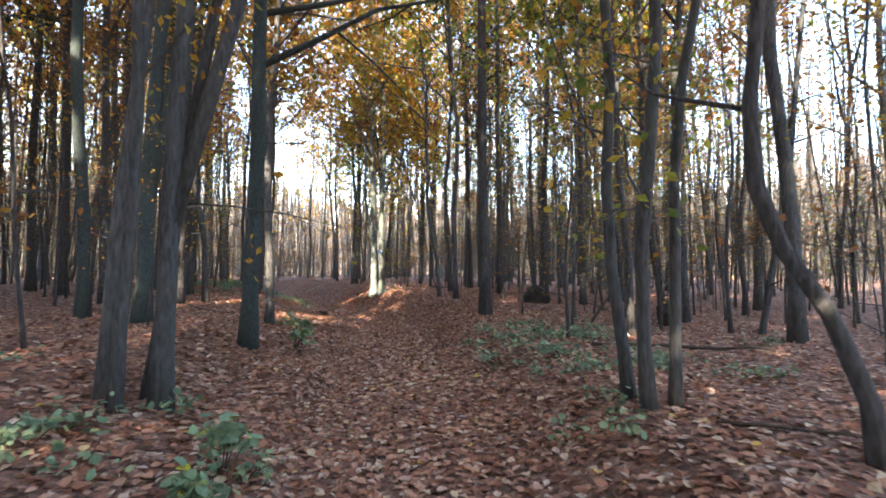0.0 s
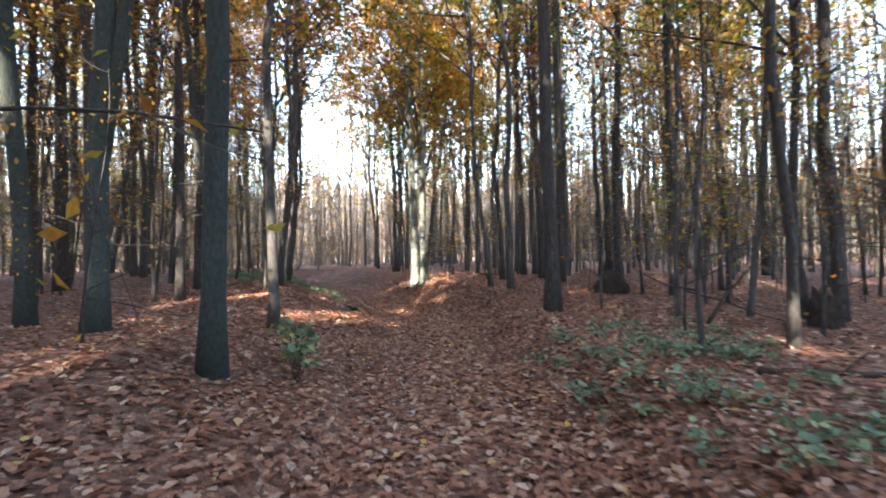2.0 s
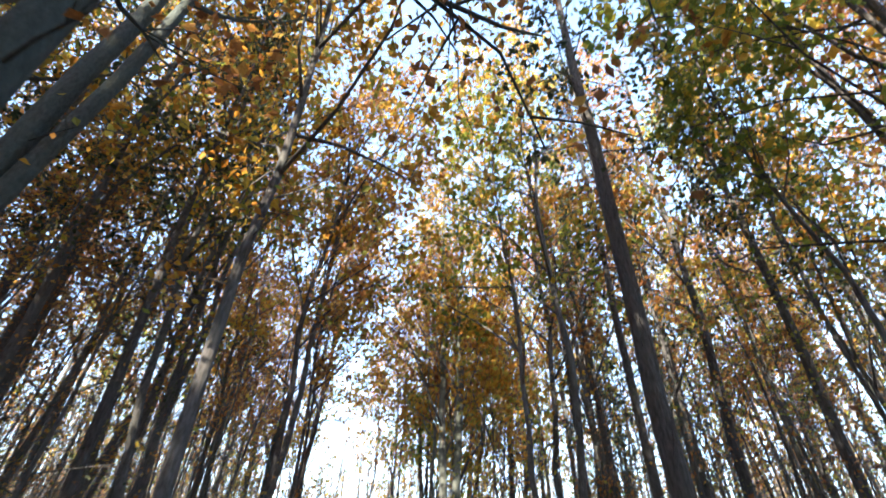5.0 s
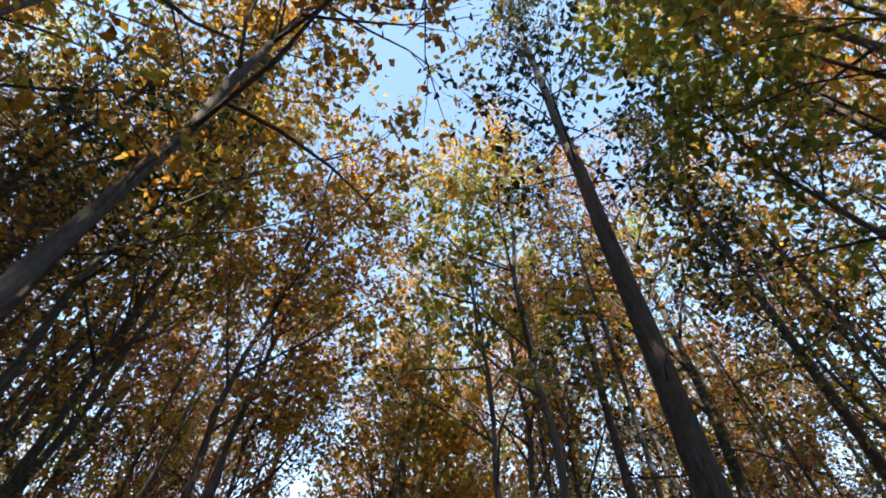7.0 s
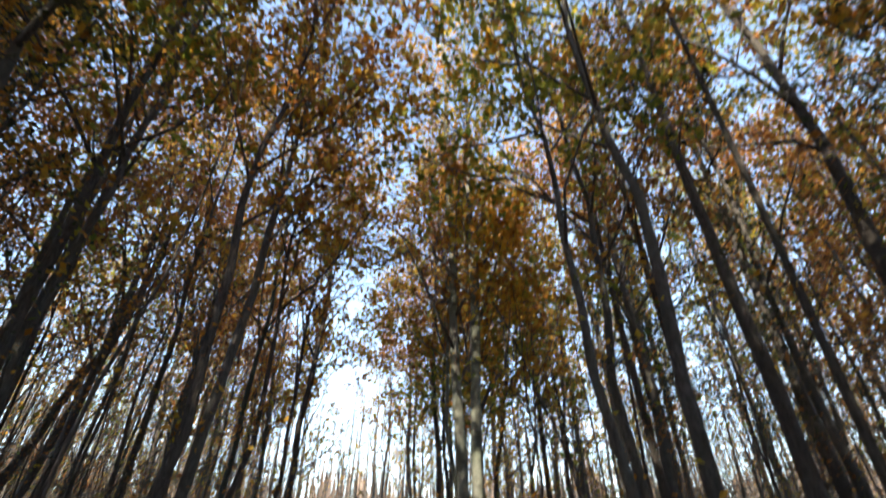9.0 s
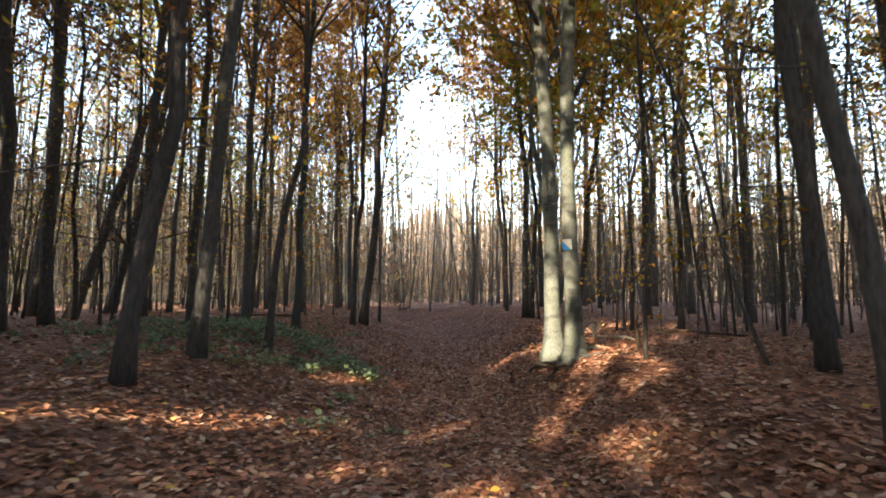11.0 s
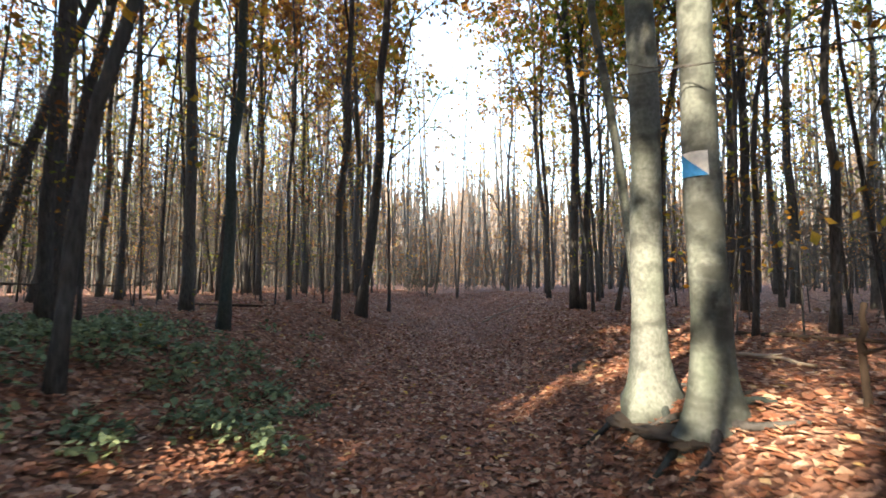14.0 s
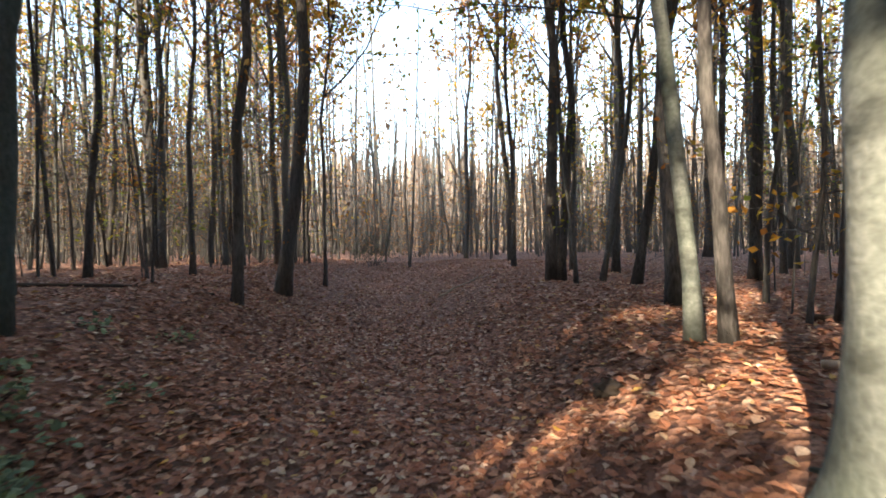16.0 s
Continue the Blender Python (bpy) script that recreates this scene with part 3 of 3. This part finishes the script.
def scatter(kinds, count, area, gap, clear, size, group, weights=None, beam=0.9):
    """Stand copies of the kinds at random inside the area, off the path, clear of what stands already."""
    first = {}
    placed = tries = 0
    while placed < count and tries < 20000:
        tries += 1
        x, y = rng.uniform(area[0], area[1]), rng.uniform(area[2], area[3])
        if abs(x - np.interp(y, CY, CX)) < clear or min((x - a) ** 2 + (y - b) ** 2 for a, b in taken) < gap * gap:
            continue
        if beam and y < 30 and in_sunbeam(np.array([(x, y, z) for z in (1, 2.5, 4, 6, 8, 10, 12, 14)]), beam).any():
            continue
        taken.append((x, y))
        k = int(rng.choice(len(kinds), p=weights))
        z = float(ground_height(x, y))
        if k not in first:
            parts, wood, leaf, label, name = kinds[k]
            first[k] = plant_tree(name, parts, (x, y), rng, wood, leaf, label, group, size=size, beams=False, flat=0.6 if name == "young_beech" else 0.0)
        else:
            s = rng.uniform(0.85, 1.15)
            copy = copy_thing(first[k], Matrix.Translation((x, y, z)) @ Matrix.Rotation(rng.uniform(0, 6.28), 4, "Z"))
            copy.scale = (s, s, s * rng.uniform(0.92, 1.05))
        placed += 1


W = np.array([1.0] * 9 + [0.8] * 2)
W /= W.sum()
scatter(KINDS, 54, (-17, 12, 12, 34), 1.5, 3.3, 0.165, "woodland trees", W, 1.4)
scatter(KINDS, 20, (-16, 2.5, 0, 12), 1.9, 4.6, 0.17, "woodland trees", W, 1.4)
scatter(KINDS, 9, (8.5, 14, 0, 14), 1.9, 4.6, 0.17, "woodland trees", W, 1.4)
scatter(KINDS, 14, (-17, -6.5, 3, 20), 1.5, 4.0, 0.165, "woodland trees", W, 1.4)
# never in view: big-leaved trees added behind the camera to shade the walk
scatter(FAR, 88, (-24, 12, -30, -2), 1.5, 0.8, 0.56, "trees behind the walk", None, 1.15)
scatter(FAR, 84, (-44, 24, 24, 56), 1.7, 3.5, 0.2, "far trees", None, 0)
scatter(SMALL, 60, (-20, 14, 6, 36), 0.9, 2.3, 0.1, "saplings", None, 0.3)
scatter(UNDER, 30, (3.0, 11, 6.5, 17), 0.85, 3.2, 0.1, "young beeches", np.array([0.34, 0.26, 0.2, 0.1, 0.1]), 0.3)
scatter(UNDER, 24, (-15, -4.5, 8, 18), 0.9, 3.4, 0.1, "young beeches", np.array([0.25, 0.1, 0.2, 0.35, 0.1]), 0.3)
scatter(UNDER, 24, (0.5, 10, 16, 30), 0.9, 3.6, 0.12, "young beeches", np.array([0.25, 0.1, 0.15, 0.45, 0.05]), 0.3)
scatter(UNDER, 18, (-24, -8, 20, 34), 0.9, 3.6, 0.12, "young beeches", np.array([0.25, 0.1, 0.2, 0.4, 0.05]), 0.3)
scatter(UNDER, 26, (-26, 12, 24, 44), 1.2, 3.6, 0.12, "young beeches", np.array([0.3, 0.1, 0.2, 0.3, 0.1]), 0.3)


# thin poles and twigs of the young growth between the trees, in patches
def thicket():
    r2 = np.random.default_rng(14)
    kinds = []
    for kind in range(5):
        V, F, L = [], [], []
        for n in range(20):
            x, y = r2.uniform(-3.2, 3.2, 2)
            h, r = (r2.uniform(2.0, 7.0), r2.uniform(0.007, 0.02)) if n % 3 else (r2.uniform(8, 15), r2.uniform(0.025, 0.06))
            a, c = r2.normal(size=2) * 0.06
            pts = np.array([(x, y, -0.3), (x + a * h * 0.3 + r2.normal() * 0.08, y + c * h * 0.3, h * 0.3), (x + a * h * 0.6 + r2.normal() * 0.12, y + c * h * 0.6, h * 0.6), (x + a * h, y + c * h, h)])
            tube(V, F, pts, [r, r * 0.85, r * 0.6, 0.003], 3)
            for k in range(8):
                q = along_path(pts, r2.uniform(0.1, 0.95))
                w = r2.uniform(0, 6.28)
                e = q + np.array([math.cos(w), math.sin(w), r2.uniform(0.0, 0.9)]) * r2.uniform(0.4, 1.5)
                m = (q + e) / 2 + r2.normal(size=3) * 0.1
                tube(V, F, [q, m, e], [max(0.005, r * 0.35), 0.004, 0.002], 3)
                tube(V, F, [m, m + r2.normal(size=3) * 0.35], [0.004, 0.002], 3)
                for j in range(r2.poisson(3.2)):
                    L.append(q + (e - q) * r2.uniform(0.3, 1.1) + r2.normal(size=3) * 0.13)
        kinds.append((mesh_from("young_growth", V, F, BARK if kind % 2 else BARK_DARK, smooth=True), leaf_mesh("sprays", L, 0.11, r2, (LEAF_FAR, LEAF_BROWN, LEAF_FAR, LEAF_FAR, LEAF_GREEN)[kind], 0, 0.8, flat=0.4)))
    first = {}
    n = tries = 0
    spots = []
    while n < 180 and tries < 20000:
        tries += 1
        x, y = (r2.uniform(-48, 36), r2.uniform(4, 66)) if n < 150 else (r2.uniform(-36, -6), r2.uniform(16, 42))
        d = math.hypot(x + 3, y - 14)
        off = abs(x - np.interp(y, CY, CX))
        if d < 8 or d > 50 or off < (6.8 if y < 36 else 0) or r2.uniform() > 0.25 + d / 40 or any(math.hypot(x - p, y - q) < (3.0 if n < 150 else 2.0) for p, q in spots):
            continue
        spots.append((x, y))
        n += 1
        k = int(r2.integers(5))
        m = Matrix.Translation((x, y, float(ground_height(x, y)))) @ Matrix.Rotation(r2.uniform(0, 6.28), 4, "Z")
        if k not in first:
            ob = new("young_growth", kinds[k][0])
            lv = new("sprays", kinds[k][1])
            lv.parent = ob
            ob.matrix_world = m
            first[k] = tagged(ob, "thin bare poles of young growth with sparse brown leaves", "saplings", "young growth", kind="stuff")
        else:
            copy_thing(first[k], m)


thicket()

# the far wood, past counting
def far_wood():
    V, F, L = [], [], []
    r2 = np.random.default_rng(8)
    n = 0
    while n < 1000:
        x, y = r2.uniform(-110, 75), r2.uniform(-10, 125)
        d = math.hypot(x + 4, y - 17)
        if d < 30 or d > 100 or (abs(x - np.interp(y, CY, CX)) < 2.6 and y < 40):
            continue
        n += 1
        h, r, a, b = r2.uniform(13, 20), r2.uniform(0.06, 0.17), *r2.normal(size=2) * 0.03
        z = float(ground_height(x, y))
        pts = np.array([(x + a * q + 0.1 * math.sin(q), y + b * q, z + q) for q in (-0.1, 0.6, 3, 6, 10, h)])
        tube(V, F, pts, [r * 1.4, r, r * 0.9, r * 0.75, r * 0.5, 0.02], 5)
        for k in range(15):
            q = along_path(pts, r2.uniform(0.15, 0.98))
            c = r2.uniform(0, 6.28)
            e = q + np.array([math.cos(c), math.sin(c), r2.uniform(0.1, 1.3)]) * r2.uniform(1, 2.8)
            tube(V, F, [q, e], [0.03, 0.012], 3)
        for k in range(72):
            q = along_path(pts, r2.uniform(0.35, 1.0) if k > 40 else r2.uniform(0.02, 0.5))
            L.append(q + r2.normal(size=3) * np.array([1.6, 1.6, 0.9]))
    trees = new("far_trees", mesh_from("far_trees", V, F, BARK, smooth=True))
    tagged(trees, "distant bare grey trunks of the wood", "trees", kind="stuff")
    leaves = new("far_foliage", leaf_mesh("far_foliage", L, 0.42, r2, LEAF_FAR))
    tagged(leaves, "distant brown autumn foliage of the wood", "foliage", kind="stuff")


far_wood()


# the wood's distance: a ragged brown-grey band of trees past counting
def distance():
    m, nt, b = material("distant_wood", 0.95)
    stems = noise_tex(nt, mapped(nt, (1, 1, 0.04)), 1.3, 4)
    col = ramp(nt, stems, [(0.36, (0.05, 0.042, 0.038)), (0.5, (0.12, 0.1, 0.09)), (0.66, (0.26, 0.22, 0.19))])
    twigs = noise_tex(nt, mapped(nt, (1, 1, 0.6)), 0.8, 6)
    col = mixed(nt, ramp(nt, twigs, [(0.45, (0, 0, 0)), (0.65, (0.8, 0.8, 0.8))]), col, (0.14, 0.11, 0.09))
    nt.links.new(col, b.inputs["Base Color"])
    bumped(nt, b, stems, 1.0, 0.8)
    V, F = [], []
    n = 1500
    for i in range(n):
        a = 2 * math.pi * i / n
        r = 104 + 2.5 * noise.noise((40 * math.cos(a), 40 * math.sin(a), 3))
        h = 16 + 6 * noise.noise((14 * math.cos(a), 14 * math.sin(a), 0)) + 8 * noise.noise((130 * math.cos(a), 130 * math.sin(a), 7)) + (i % 2) * 4.0
        for rr, z in ((r, -1), (r, 0.9 + h), (r + 4, -1)):
            V.append((-4 + rr * math.cos(a), 17 + rr * math.sin(a), z))
        j = (i + 1) % n
        F += [(3 * i, 3 * j, 3 * j + 1, 3 * i + 1), (3 * j + 2, 3 * i + 2, 3 * i + 1, 3 * j + 1)]
    ob = new("backdrop", mesh_from("backdrop", V, F, m))
    tagged(ob, "brown-grey distance of the wood behind the trees", "backdrop", kind="structure")


distance()


# dark shrubs where the path bends out of sight
def shrub(r2, h):
    V, F, L = [], [], []
    for k in range(9):
        a = k * 2.4
        branch(V, F, L, r2, (0.1 * math.cos(a), 0.1 * math.sin(a), -0.05), (math.cos(a) * 0.7, math.sin(a) * 0.7, 1.0), h * r2.uniform(0.7, 1.1), 0.014, 0.0, 2, 9, 4)
    return V, F, np.array(L)


r3 = np.random.default_rng(77)
for x, y, h, leaf in ((-14.6, 36.5, 2.2, NEEDLE), (-13.2, 39.5, 2.6, LEAF_BROWN), (-16.5, 40.5, 3.2, NEEDLE), (-18.6, 43.0, 3.6, LEAF_BROWN), (-12.6, 34.0, 1.3, NEEDLE), (-15.6, 45.0, 3.8, NEEDLE), (-20.5, 48.0, 4.2, LEAF_BROWN)):
    plant_tree("shrub", shrub(r3, h), (x, y), r3, BARK_DARK, leaf, "dark twiggy shrub at the bend of the path", "shrubs", 0, 0.7, 0.12, False)


# ---- leaf litter ----
def litter():
    r2 = np.random.default_rng(3)
    for n, near, far, spread, size, sides in ((40000, -1.5, 25, 1.6, 0.068, 6), (110000, -1.5, 36, 4.6, 0.076, 4)):
        y = near + r2.uniform(0, 1, n) ** 0.9 * (far - near)
        x = np.interp(y, CY, CX) + r2.normal(size=n) * spread
        z = ground_height(x, y) + r2.uniform(0.003, 0.022, n)
        ob = new("leaf_litter", leaf_mesh("leaf_litter", np.stack([x, y, z], 1), size, r2, LITTER, flat=0.95, sides=sides, wide=0.66))
        tagged(ob, "fallen copper-brown beech leaves covering the ground", "leaf litter", kind="stuff")


litter()


# ---- undergrowth ----
def bramble(r2, spread, n, height):
    V, F, L = [], [], []
    for k in range(n):
        a = r2.uniform(0, 6.28)
        le = spread * r2.uniform(0.5, 1)
        e = np.array([math.cos(a) * le, math.sin(a) * le, height * r2.uniform(0.4, 1)])
        mid = e * 0.55 + np.array([0, 0, height * 0.3])
        tube(V, F, [(0, 0, -0.03), mid, e], [0.004, 0.003, 0.0015], 3)
        for q in (mid, e, (mid + e) / 2):
            for j in range(3):
                L.append(q + r2.normal(size=3) * 0.035)
    return V, F, np.array(L)


def undergrowth():
    r2 = np.random.default_rng(21)
    kinds = []
    for k in range(4):
        V, F, L = bramble(r2, 0.26, 5, 0.04 + 0.022 * k)
        kinds.append((mesh_from("stems", V, F, ROT), leaf_mesh("leaves", L, 0.056, r2, HERB, 0, 0.93, flat=0.6, sides=6, wide=0.75)))
    areas = (((-2.6, 2.2, 0.7), 14), ((-3.6, 3.2, 0.8), 12), ((1.35, 6.6, 0.6), 22), ((1.7, 8.0, 0.6), 16), ((1.2, 4.4, 0.6), 10), ((2.1, 5.4, 0.6), 8), ((-6.6, 17.6, 0.8), 70), ((-7.8, 18.0, 0.9), 46), ((-5.6, 17.6, 0.4), 14), ((-9.5, 18.2, 1.2), 26), ((-4.6, 15.9, 0.5), 6), ((-6.5, 15.5, 0.9), 12))
    first = {}
    for (cx, cy, s), count in areas:
        for k in range(count):
            x, y = cx + r2.normal() * s * 1.25, cy + r2.normal() * s * 1.1
            if abs(x - np.interp(y, CY, CX)) < 1.0:
                continue
            i = int(r2.integers(4))
            m = Matrix.Translation((x, y, float(ground_height(x, y)))) @ Matrix.Rotation(r2.uniform(0, 6.28), 4, "Z")
            if i not in first:
                ob = new("bramble", kinds[i][0])
                lv = new("leaves", kinds[i][1])
                lv.parent = ob
                ob.matrix_world = m
                first[i] = tagged(ob, "low green bramble plant among fallen leaves", "plant", "brambles")
            else:
                copy_thing(first[i], m)
    # the taller leafy shoots beside the path
    for x, y, h, sp in ((-2.1, 7.05, 0.55, 0.26), (-1.95, 6.7, 0.35, 0.2), (-1.28, 2.75, 0.3, 0.2), (-1.2, 2.35, 0.22, 0.16)):
        V, F, L = bramble(r2, sp, 9, h)
        ob = new("leafy_shoot", mesh_from("stems", V, F, ROT))
        ob.matrix_world = Matrix.Translation((x, y, float(ground_height(x, y))))
        lv = new("leaves", leaf_mesh("leaves", L, 0.085, r2, HERB, 0.3, 1, flat=0.55, sides=6, wide=0.8))
        lv.parent = ob
        tagged(ob, "bright green leafy shoot beside the path", "plant", "leafy shoots")


undergrowth()


# ---- dead wood ----
def stick(name, pts, r0, r1, mat, label, sides=7):
    V, F = [], []
    pts = np.array(pts, float)
    pts[:, 2] += [float(ground_height(p[0], p[1])) for p in pts]
    r2 = np.random.default_rng(len(name) + int(abs(pts[0][0] * 100)))
    fine = np.array([along_path(pts, f) for f in np.linspace(0, 1, 9)])
    fine[1:-1] += r2.normal(size=(7, 3)) * r0 * 0.35
    tube(V, F, fine, np.linspace(r0, r1, 9), sides)
    for k in range(3):
        q = along_path(fine, r2.uniform(0.3, 0.9))
        e = q + r2.normal(size=3) * 0.12
        tube(V, F, [q, (q + e) / 2, e], [r1, r1 * 0.7, r1 * 0.4], 4)
    return tagged(new(name, mesh_from(name, V, F, mat, smooth=True)), label, "branch", "dead wood")


stick("dead_branch", [(2.75, 9.0, 0.02), (3.1, 9.2, 0.4), (3.6, 9.4, 0.85)], 0.03, 0.012, ROT, "dark dead branch leaning out of the leaves")
stick("dead_branch", [(1.9, 6.2, 0.03), (2.8, 6.0, 0.03), (3.9, 5.7, 0.03)], 0.03, 0.015, ROT, "long dead branch lying on the leaves")
stick("dead_branch", [(1.7, 3.0, 0.02), (2.1, 2.8, 0.03), (2.6, 2.5, 0.02)], 0.014, 0.006, ROT, "thin dead branch lying on the leaves")
stick("dead_branch", [(-2.2, 20.75, 0.04), (-1.75, 20.6, 0.04), (-1.3, 20.2, 0.03)], 0.025, 0.014, DEADWOOD, "bare fallen branch lying on leaves")
stick("dead_branch", [(-1.7, 22.8, 0.04), (-0.7, 22.5, 0.05), (0.5, 22.0, 0.03)], 0.04, 0.02, ROT, "dark fallen branch lying on leaves")
stick("dead_branch", [(-11.5, 21.6, 0.03), (-10, 21.9, 0.04), (-8.6, 22.4, 0.03)], 0.035, 0.015, ROT, "fallen branch lying on leaves")
stick("wooden_stake", [(-2.06, 20.3, -0.05), (-2.06, 20.3, 0.15), (-2.08, 20.3, 0.38)], 0.028, 0.024, DEADWOOD, "pale bare broken stake standing in leaves")
stick("broken_sapling", [(-1.35, 18.7, -0.05), (-1.36, 18.7, 0.3), (-1.33, 18.7, 0.62)], 0.025, 0.018, ROT, "dark broken sapling stump")
stick("dead_branch", [(-3.1, 12.6, 0.03), (-2.8, 12.4, 0.06), (-2.45, 12.35, 0.03)], 0.05, 0.04, ROT, "short rotten log with pale broken ends")
stick("dead_branch", [(-7.6, 28.2, 0.03), (-7.2, 28.5, 0.05), (-6.6, 28.6, 0.03)], 0.03, 0.015, DEADWOOD, "bare fallen branch beside the path")


def root_mound(name, at, sx, sy, sz, label, seed):
    bm = bmesh.new()
    bmesh.ops.create_icosphere(bm, subdivisions=4, radius=1)
    for v in bm.verts:
        k = 1 + 0.4 * noise.noise(v.co * 2.2 + Vector((seed, 0, 0))) + 0.3 * noise.noise(v.co * 6 + Vector((0, seed, 0)))
        v.co = Vector((v.co.x * sx * k, v.co.y * sy * k, v.co.z * sz * k))
    me = bpy.data.meshes.new(name)
    bm.to_mesh(me)
    bm.free()
    me.materials.append(ROOTSOIL)
    me.polygons.foreach_set("use_smooth", np.ones(len(me.polygons), bool))
    ob = new(name, me)
    ob.matrix_world = Matrix.Translation((at[0], at[1], float(ground_height(*at)) + 0.02))
    return tagged(ob, label, "stump")


root_mound("upturned_roots", (2.55, 13.3), 0.34, 0.2, 0.42, "upturned dark root plate with soil", 3.1)
root_mound("mossy_stump", (4.15, 8.9), 0.2, 0.2, 0.4, "dark rotten tree stump", 5.2)
root_mound("root_mound", (-2.3, 18.25), 0.26, 0.2, 0.025, "dark bare soil and roots below the beech", 7.7)
root_mound("root_mound", (-2.62, 18.75), 0.2, 0.22, 0.03, "dark bare soil and roots below the beech", 9.7)
root_mound("small_stump", (-3.4, 20.7), 0.1, 0.09, 0.06, "small dark mossy stump beside the path", 1.7)
